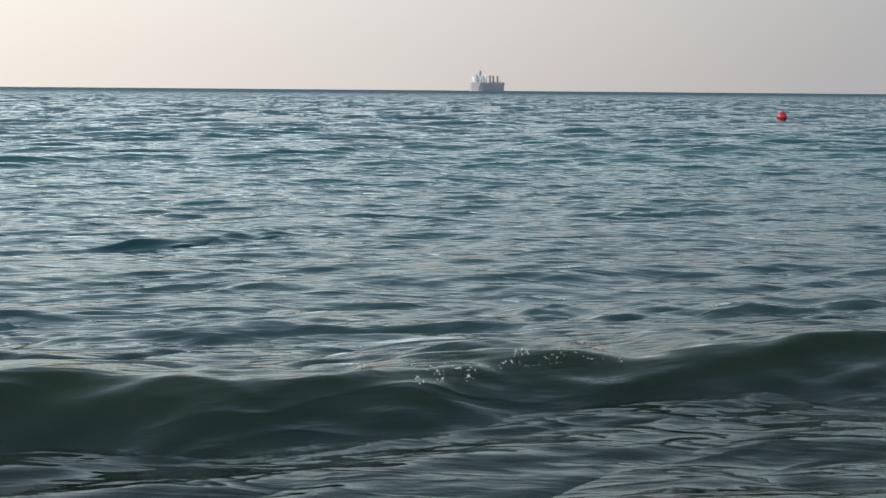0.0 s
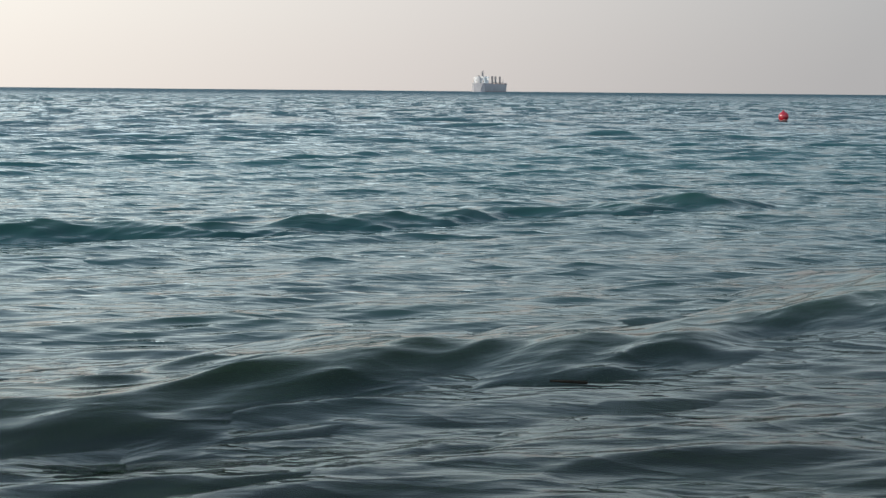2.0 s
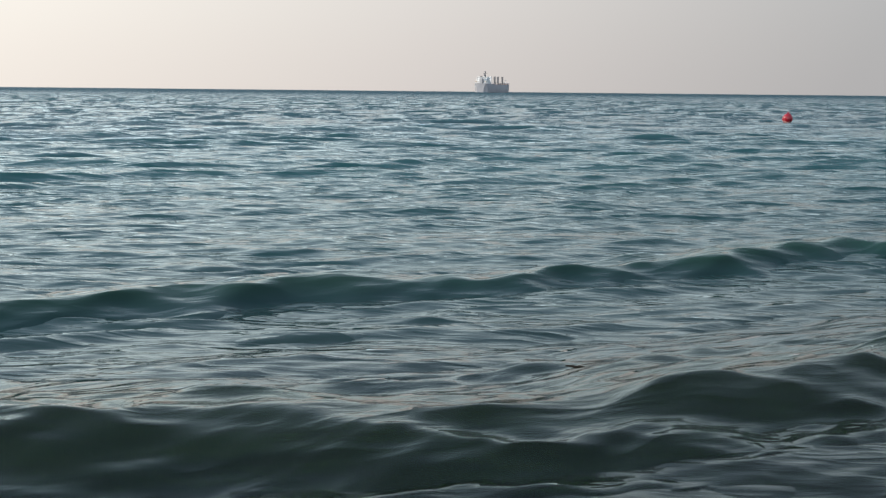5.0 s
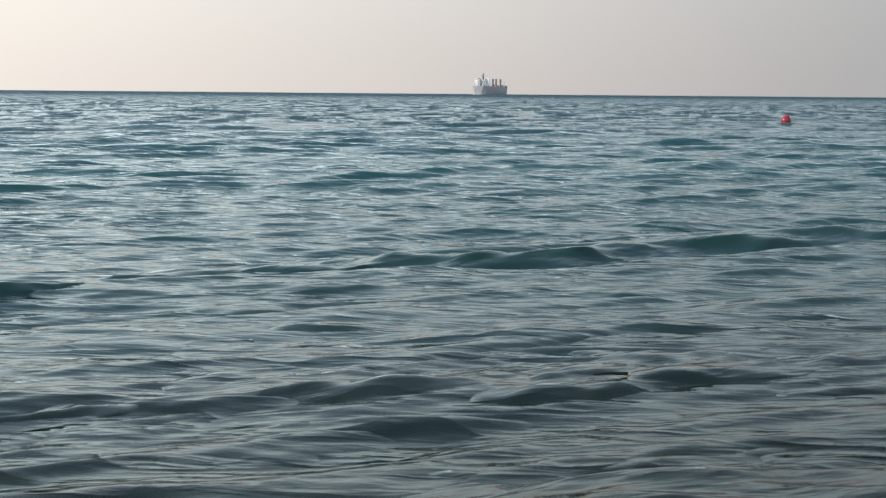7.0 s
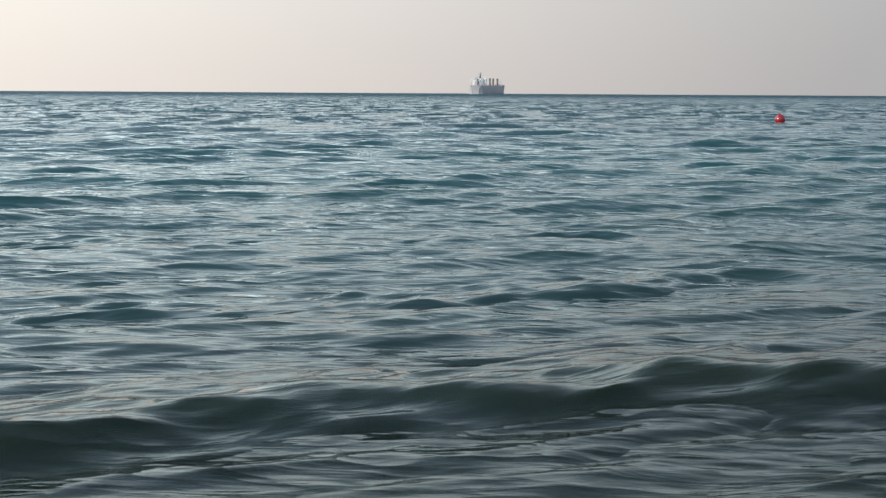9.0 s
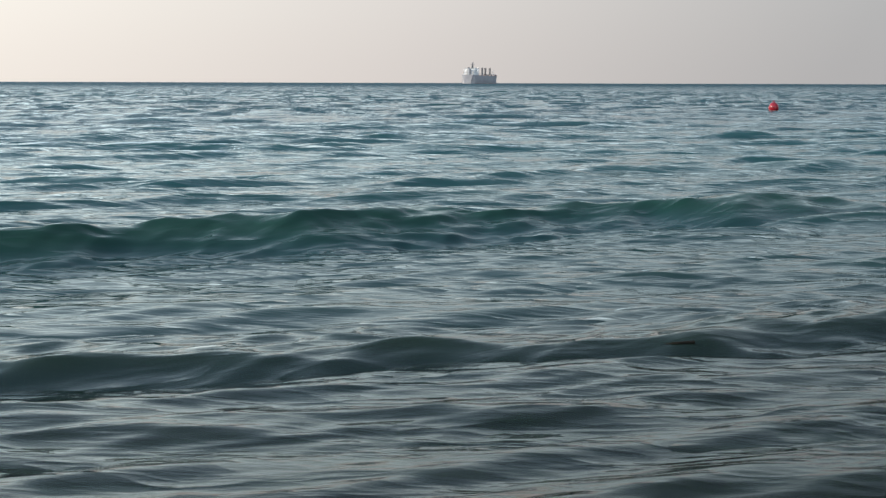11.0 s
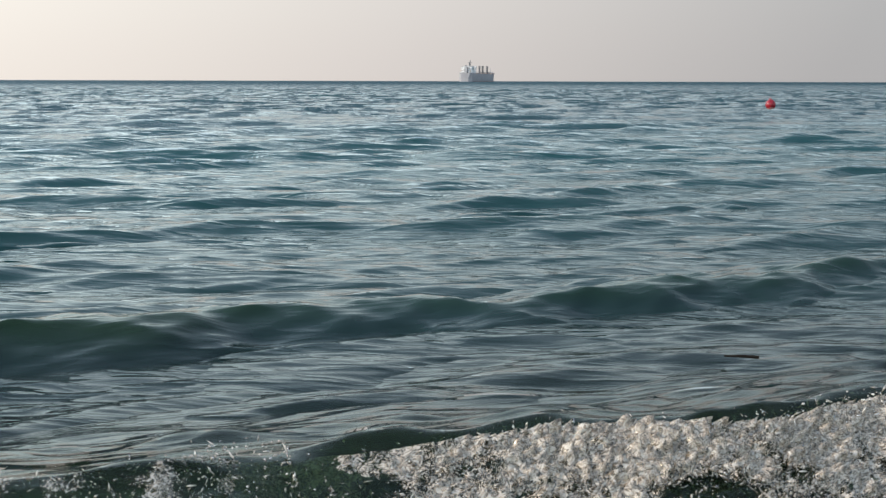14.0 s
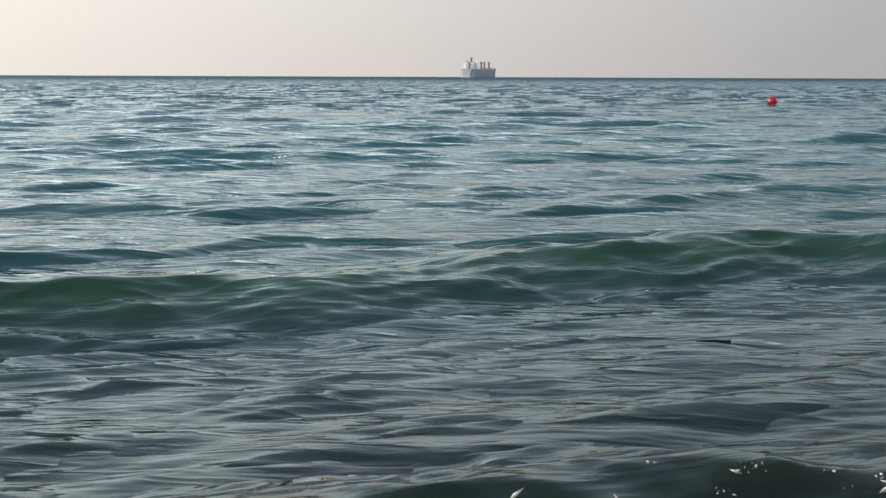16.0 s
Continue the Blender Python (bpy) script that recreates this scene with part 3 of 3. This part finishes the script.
    box(bm, -50.9, -50.1, -4.2, 3.0, 33.4, 34.2)
    tube(bm, (-50.5, -1.5, 37.6), (-50.5, 2.2, 36.6), 0.35, 0.25)
    part("radar_mast", bm, MAST, base, "dark grey signal mast with radar yards")
    orange = solid("faded_lifeboat_paint", (0.62, 0.52, 0.45), 0.5)
    for side in (-1, 1):
        bm = boxed((-73.5, -70.0, side * 9.2 - 1.2, side * 9.2 + 1.2, 18.0, 20.4), bevel=0.4)
        part("lifeboat", bm, orange, base, "pale lifeboat on a davit")
        bm = bmesh.new()
        tube(bm, (-72, side * 8.2, 14), (-72, side * 8.2, 18.2), 0.4, 0.4)
        part("davit", bm, WHITE, base)

    # deck cranes and hatches
    for k, x in enumerate((-20.0, 3.0, 21.0, 46.0)):
        crane = new("deck_crane")
        crane.parent = base
        crane.location = (x, 0, 13.4)
        bm = bmesh.new()
        tube(bm, (0, 0, 0), (0, 0, 10.0), 1.9, 1.6, 14)
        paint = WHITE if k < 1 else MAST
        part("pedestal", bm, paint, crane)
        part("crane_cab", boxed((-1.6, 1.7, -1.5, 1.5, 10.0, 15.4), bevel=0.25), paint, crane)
        bm = bmesh.new()
        tube(bm, (1.6, -0.8, 4.4), (20.0, -0.3, 2.6), 0.4, 0.3, 8)
        tube(bm, (1.6, 0.8, 4.4), (20.0, 0.3, 2.6), 0.4, 0.3, 8)
        tube(bm, (0.4, 0, 15.0), (19.8, 0, 2.8), 0.06, 0.06, 6)
        part("jib", bm, paint, crane)
    for x in (-45, -21, 5, 30, 53):
        part("hatch_cover", boxed((x - 7.5, x + 7.5, -8.5, 8.5, 13.2, 15.6), bevel=0.2), DECK, base)
    bm = bmesh.new()
    tube(bm, (66, 0, 16), (66, 0, 25.5), 0.5, 0.25)
    box(bm, 65.7, 66.3, -1.5, 1.5, 22.4, 22.8)
    part("foremast", bm, BUFF, base)
    part("forecastle", boxed((60, 70, -4.2, 4.2, 15.2, 17.0), bevel=0.2), BUFF, base)
    tagged(base, "grey geared cargo ship with a white deckhouse, far off at sea", "ship")
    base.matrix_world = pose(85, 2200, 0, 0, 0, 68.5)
    return base


cargo_ship()

RED = solid("red_plastic", (0.24, 0.006, 0.014), 0.22, vary=0.3, scale=5.0, bump=0.004)
PALE = solid("salt_bleached_plastic", (0.62, 0.40, 0.36), 0.55, vary=0.2, scale=6.0)
ROPE = solid("weedy_rope", (0.20, 0.12, 0.07), 0.9, vary=0.4, scale=20.0)


def buoy():
    """A pear-shaped mooring buoy with a moulded eye on top."""
    base = new("buoy")
    bm = bmesh.new()
    bmesh.ops.create_uvsphere(bm, u_segments=36, v_segments=24, radius=0.265)
    for v in bm.verts:
        k = max(0.0, v.co.z / 0.265)
        v.co.x *= 1 - 0.12 * k * k
        v.co.y *= 1 - 0.12 * k * k
        v.co.z *= 1.08
    for f in bm.faces:
        f.smooth = True
    body = part("float", bm, RED, base, "red plastic float")
    bm = bmesh.new()
    tube(bm, (0, 0, 0.247), (0, 0, 0.30), 0.08, 0.06, 18)
    part("neck", bm, RED, base)
    bm = bmesh.new()
    prev = None
    for k in range(13):
        an = math.pi * k / 12
        p = (0.06 * math.cos(an), 0, 0.29 + 0.06 * math.sin(an))
        if prev:
            tube(bm, prev, p, 0.017, 0.017, 8)
        prev = p
    part("lifting_eye", bm, RED, base)
    bm = bmesh.new()
    for k in range(40):
        a0, a1 = k * 6.28319 / 40, (k + 1) * 6.28319 / 40
        tube(bm, (0.266 * math.cos(a0), 0.266 * math.sin(a0), 0), (0.266 * math.cos(a1), 0.266 * math.sin(a1), 0), 0.008, 0.008, 6)
    part("mould_seam", bm, RED, base)
    bm = bmesh.new()
    for z, r in ((-0.17, 0.212),):
        tube(bm, (0, 0, z - 0.03), (0, 0, z + 0.03), r - 0.02, r + 0.02, 32)
    part("salt_line", bm, PALE, base, "pale salt-bleached band at the waterline")
    bm = bmesh.new()
    tube(bm, (0, 0, -0.27), (0.05, 0.1, -1.2), 0.02, 0.02, 8)
    part("mooring_rope", bm, ROPE, base)
    return tagged(base, "red plastic mooring buoy bobbing on the sea", "buoy")


BUOY = buoy()
# seconds, metres across, up, and two tilts
BUOY_ROWS = [
    (0, 19.34, 0.18, 5, 10), (0.5, 19.31, 0.21, 0, -5), (1, 19.44, 0.14, 8, 16), (1.5, 19.25, 0.21, -6, -8), (2, 19.29, 0.24, 0, -4),
    (2.5, 19.24, 0.20, 4, 6), (3, 19.47, 0.22, -5, 10), (3.5, 19.49, 0.14, 8, 22), (4, 19.35, 0.16, 4, 8), (4.6, 19.25, 0.23, -4, -6),
    (5.2, 19.42, 0.16, 6, 14), (5.8, 19.3, 0.22, 0, -5), (6.5, 19.18, 0.27, -4, -3), (7, 19.40, 0.15, 6, 18), (7.5, 19.45, 0.18, 5, 14), (8, 19.33, 0.22, -3, 2),
    (8.5, 19.36, 0.09, 4, 10), (9, 19.24, 0.14, -5, -6), (9.5, 19.31, 0.22, 2, 4), (10, 19.33, 0.24, 5, 12), (10.7, 19.25, 0.16, -3, -6), (11.4, 19.42, 0.22, 5, 12),
    (12, 19.3, 0.17, 0, 3), (12.5, 19.37, 0.20, 4, 10), (13, 19.44, 0.22, 0, 8), (13.5, 19.48, 0.21, -4, 12), (14, 19.30, 0.24, 2, -4), (14.5, 19.28, 0.28, 3, 14),
    (15, 19.52, 0.21, 6, 24), (15.5, 19.42, 0.13, 2, 6), (16, 19.27, 0.19, -4, -8),
]


# ---- foam: the breaking crest, flecks that drift, and a twig ----
def foam_mesh(name, spots, seed):
    """Drops, strands and bubbles of foam at (u, v, z, size)."""
    rng = np.random.default_rng(seed)
    octa = np.array([(1, 0, 0), (0, 1, 0), (-1, 0, 0), (0, -1, 0), (0, 0, 1), (0, 0, -1)], float)
    tri = np.array([(0, 1, 4), (1, 2, 4), (2, 3, 4), (3, 0, 4), (1, 0, 5), (2, 1, 5), (3, 2, 5), (0, 3, 5)])
    verts, faces = [], []
    for k, (u, v, z, r) in enumerate(spots):
        q, _ = np.linalg.qr(rng.normal(size=(3, 3)))
        long = rng.uniform(0.7, 1.2) if rng.random() < 0.6 else rng.uniform(1.5, 3.2)
        p = octa * (r * long, r * rng.uniform(0.4, 0.9), r * rng.uniform(0.3, 0.8)) * rng.uniform(0.7, 1.3, (6, 1))
        verts.append(p @ q.T + (u, v, z))
        faces.append(tri + 6 * k)
    me = mesh_from(name, np.concatenate(verts).tolist(), np.concatenate(faces).tolist(), FOAM, True)
    return new(name, me)


BREAKER = (1142, 0.36, 0.78, 1.1)


def on_face(u, w, wave=BREAKER):
    """Where the face of a wave (seed, height, front, back) lies at u along it and w before its crest."""
    seed, height, front, back = wave
    bend, tall = crest_line(u, seed)
    shape = roller_shape(w, front, back)
    return bend + w - 0.25 * height * shape ** 2, height * tall * shape - 0.05


def breaking_foam(u0, u1, seed, count):
    """Drops thrown up along the crest: a few where it starts to break, tumbling heaps further along."""
    rng = np.random.default_rng(seed)
    hu, hw = rng.uniform(u0, u1, 150), rng.uniform(-0.75, -0.05, 150)
    pick = rng.integers(0, 150, count)
    u = np.clip(hu[pick] + rng.normal(0, 0.13, count), u0, u1)
    w = np.minimum(hw[pick] + rng.normal(0, 0.06, count), 0.0)
    y, z = on_face(u, w)
    thick = np.clip((u + 0.4) / 2.2, 0.15, 1)
    z = z + rng.random(count) ** 2.4 * 0.07 * thick + 0.012
    r = rng.choice((0.002, 0.003, 0.005, 0.007), count) * (0.7 + 0.5 * thick)
    ob = foam_mesh("breaking_foam", list(zip(u, y, z, r)), seed)
    tagged(ob, "white foam tumbling down the face of a breaking wave", "foam", kind="stuff")
    foam_sheet(ob, u0, u1)
    return ob


def foam_sheet(parent, u0, u1):
    """The torn white skin of the breaking crest, lumpy and full of holes."""
    us, ds = np.linspace(u0, u1, int((u1 - u0) * 100)), np.linspace(-0.85, 0.02, 84)
    U, D = np.meshgrid(us, ds)
    Y, Z = on_face(U.ravel(), D.ravel())
    Y, Z = Y.reshape(U.shape), Z.reshape(U.shape)
    thick = np.clip((U + 0.5) / 2.3, 0.25, 1)
    rough = np.zeros_like(U)
    for i in range(U.shape[0]):
        for j in range(U.shape[1]):
            p = Vector((U[i, j] * 7, D[i, j] * 9, 1.7))
            rough[i, j] = 0.34 * abs(noise.noise(p)) + 0.38 * abs(noise.noise(p * 3.1)) + 0.34 * abs(noise.noise(p * 7.3))
    heap = 0.5 + 0.7 * np.exp(-((U - 1.9) / 0.4) ** 2) + 0.6 * np.exp(-((U - 3.3) / 0.5) ** 2) + 0.3 * np.sin(U * 4.1 + 1.0) * np.sin(U * 1.7)
    ends = np.clip((U - u0) / 0.35, 0, 1) * np.clip((u1 - U) / 0.3, 0, 1)
    edge = np.clip((D + 0.85) / 0.25, 0, 1) * np.clip((0.02 - D) / 0.10, 0, 1) * ends
    Z = Z + edge * (0.03 + rough * 0.14 * heap * thick) - 0.06 * (1 - edge)
    me = grid_mesh("foam_skin", U + 0.06 * (rough - 0.3), Y - 0.08 * rough * thick, Z, FOAM_SKIN)
    ob = new("foam_skin", me)
    ob.parent = parent
    return ob


def fleck_patch(seed, count, u0, u1, v0, v1, sizes, wave=None):
    """Clusters of small foam flecks, flat on the water or on the face of a wave."""
    rng = random.Random(seed)
    us, vs, zs, rs = [], [], [], []
    for k in range(count):
        cu, cv = rng.uniform(u0, u1), rng.uniform(v0, v1)
        for j in range(rng.randint(1, 12)):
            us.append(cu + rng.gauss(0, 0.022))
            vs.append(cv + rng.gauss(0, 0.012))
            zs.append(rng.uniform(-0.004, 0.008))
            rs.append(rng.choice(sizes))
    us, vs, zs = np.array(us), np.array(vs), np.array(zs)
    if wave:
        vs, lifted = on_face(us, vs, wave)
        zs = zs + lifted + 0.02
    ob = foam_mesh("foam_flecks", list(zip(us, vs, zs, rs)), seed)
    return tagged(ob, "small white foam flecks drifting on the water", "foam", kind="stuff")


breaker = breaking_foam(0.55, 4.6, 3, 8000)
spent_crest = breaking_foam(-0.9, 0.8, 4, 1800)
flecks_first = fleck_patch(20, 34, 1.55, 2.75, -0.16, 0.0, (0.002, 0.003, 0.005), ROLLERS[0][:4])
flecks_crest = fleck_patch(24, 90, 0.5, 4.4, -0.30, -0.03, (0.002, 0.003, 0.004, 0.006), BREAKER)
flecks_late = fleck_patch(21, 15, -0.2, 0.9, 4.55, 5.15, (0.004, 0.006, 0.008, 0.010))
flecks_wash = fleck_patch(22, 30, 0.9, 3.3, 3.62, 3.95, (0.003, 0.005, 0.008))
flecks_face = fleck_patch(23, 46, 0.3, 4.0, -0.75, 0.0, (0.002, 0.004, 0.006, 0.010), ROLLERS[11][:4])


def twig():
    bm = bmesh.new()
    tube(bm, (-0.09, 0, 0.004), (0.0, 0.012, 0.006), 0.009, 0.008, 8)
    tube(bm, (0.0, 0.012, 0.006), (0.09, -0.01, -0.004), 0.008, 0.004, 8)
    me = bpy.data.meshes.new("driftwood_twig")
    bm.to_mesh(me)
    bm.free()
    me.materials.append(solid("wet_bark", (0.012, 0.010, 0.008), 0.9, vary=0.3, scale=30.0, shine=0.08))
    return tagged(new("driftwood_twig", me), "dark wet twig floating in the wave", "twig")


TWIG = twig()
# seconds and place of the drifting twig
TWIG_ROWS = [(0, 0.66, 5.89, 0.1), (0.5, 0.64, 5.96, 0.12), (1, 0.72, 5.75, 0.08), (1.5, 0.67, 5.58, 0.09), (2, 0.6, 5.51, 0.12), (2.4, 0.61, 6.02, 0.14), (3, 0.62, 5.59, 0.07), (3.6, 0.5, 5.83, 0.08), (5, 0.7, 5.9, 0.1), (6.3, 0.86, 6.02, 0.1), (7, 0.85, 5.9, 0.08), (7.5, 0.86, 5.63, 0.07), (8.3, 0.86, 5.96, 0.12), (9.5, 1.17, 6.05, 0.10), (10, 1.28, 6.2, 0.14), (11.5, 1.3, 6.2, 0.1), (12.7, 1.22, 5.85, 0.2), (13, 1.14, 5.39, 0.34), (13.4, 1.4, 5.8, 0.14), (14, 1.61, 6.02, 0.07), (14.5, 1.38, 5.78, 0.12), (15, 1.46, 6.1, 0.08), (15.5, 1.54, 6.4, 0.07), (16, 1.5, 6.2, 0.09)]


def level(t):
    """The water stands a little higher on the beach until the large wave has run out."""
    return 0.05 - 0.07 * max(0.0, 1 - abs(t - 14.6) / 1.2)


def motions():
    beats = [0.0, 0.15] + [float(k) for k in range(1, 16)] + [15.85, 16.0]
    walk(water, [(t, pose(0.95 * 0.33 * t, -0.95 * 0.94 * t, level(t))) for t in beats])
    walk(swell, [(t, pose(1.75 * 0.33 * t, -1.75 * 0.94 * t, level(t) + 0.012 * math.sin(t * 1.3))) for t in beats])
    for ob, height, way, swings in rollers:
        walk(ob, roller_rows(height, way, swings))
    walk(BUOY, [(t, pose(x * 0.912, 62.0, EYE - (EYE - z) * 0.912 - 0.035, rx, ry, 0)) for t, x, z, rx, ry in BUOY_ROWS])
    path = [(12.1, 7.05), (12.5, 6.3), (13, 5.49), (13.35, 4.82), (13.7, 4.20), (14.0, 3.75), (14.3, 3.4), (14.55, 3.2), (14.9, 2.9)]
    sunk = [(13, -0.6), (13.4, -0.55), (13.5, -0.44), (13.6, -0.13), (13.7, -0.03), (13.8, 0.0), (14.0, -0.05), (14.2, -0.04), (14.35, -0.12), (14.55, -0.32), (14.9, -0.5)]
    for ob, late in ((breaker, 0.0), (spent_crest, 0.15)):
        rows = [(0.0, shore_pose(7.4, -0.8))]
        for t in (12.6, 13.0, 13.25, 13.4, 13.5, 13.6, 13.7, 13.8, 13.9, 14.0, 14.1, 14.2, 14.35, 14.55, 14.9):
            v = float(np.interp(t, *zip(*path)))
            lift = float(np.interp(t - late * (t < 14.2), *zip(*sunk)))
            rows.append((t, shore_pose(v, lift - max(0.0, 4.4 - v) * 0.06)))
        walk(ob, rows + [(16.0, shore_pose(2.6, -0.8))])
    walk(flecks_first, roller_rows(*rollers[0][1:]))
    walk(flecks_crest, [(t, pose(0, 0, -0.6 if t < 13.2 else (0.0 if t < 13.9 else -0.3)) @ m) for t, m in roller_rows(*rollers[10][1:])])
    walk(flecks_late, [(0, shore_pose(0, -0.6)), (11.6, shore_pose(0.1, -0.4)), (12.2, shore_pose(0, 0.06)), (12.6, shore_pose(0.0, 0.08)), (13.0, shore_pose(0.15, 0.17)), (13.4, shore_pose(0.1, 0.10)),
                       (13.7, shore_pose(0.0, 0.03)), (14.0, shore_pose(0.0, -0.04)), (14.9, shore_pose(0.0, -0.06)), (16.0, shore_pose(-0.3, -0.3))])
    walk(flecks_wash, [(0, shore_pose(0, -0.6)), (13.9, shore_pose(-0.1, -0.4)), (14.2, shore_pose(0.1, 0.02)), (14.5, shore_pose(0.0, 0.045)), (15.0, shore_pose(-0.05, 0.04)), (15.4, shore_pose(-0.2, -0.1)), (16.0, shore_pose(-0.25, -0.3))])
    walk(flecks_face, [(t, pose(0, 0, -0.6 if t < 14.5 else (-0.25 if t < 15.0 else 0.0)) @ m) for t, m in roller_rows(*rollers[11][1:])])
    walk(TWIG, [(t, pose(x, y, z + 0.01, 6 * math.sin(t * 2), 5 * math.cos(t * 1.7), 170 + 14 * math.sin(t * 0.8))) for t, x, y, z in TWIG_ROWS])


motions()
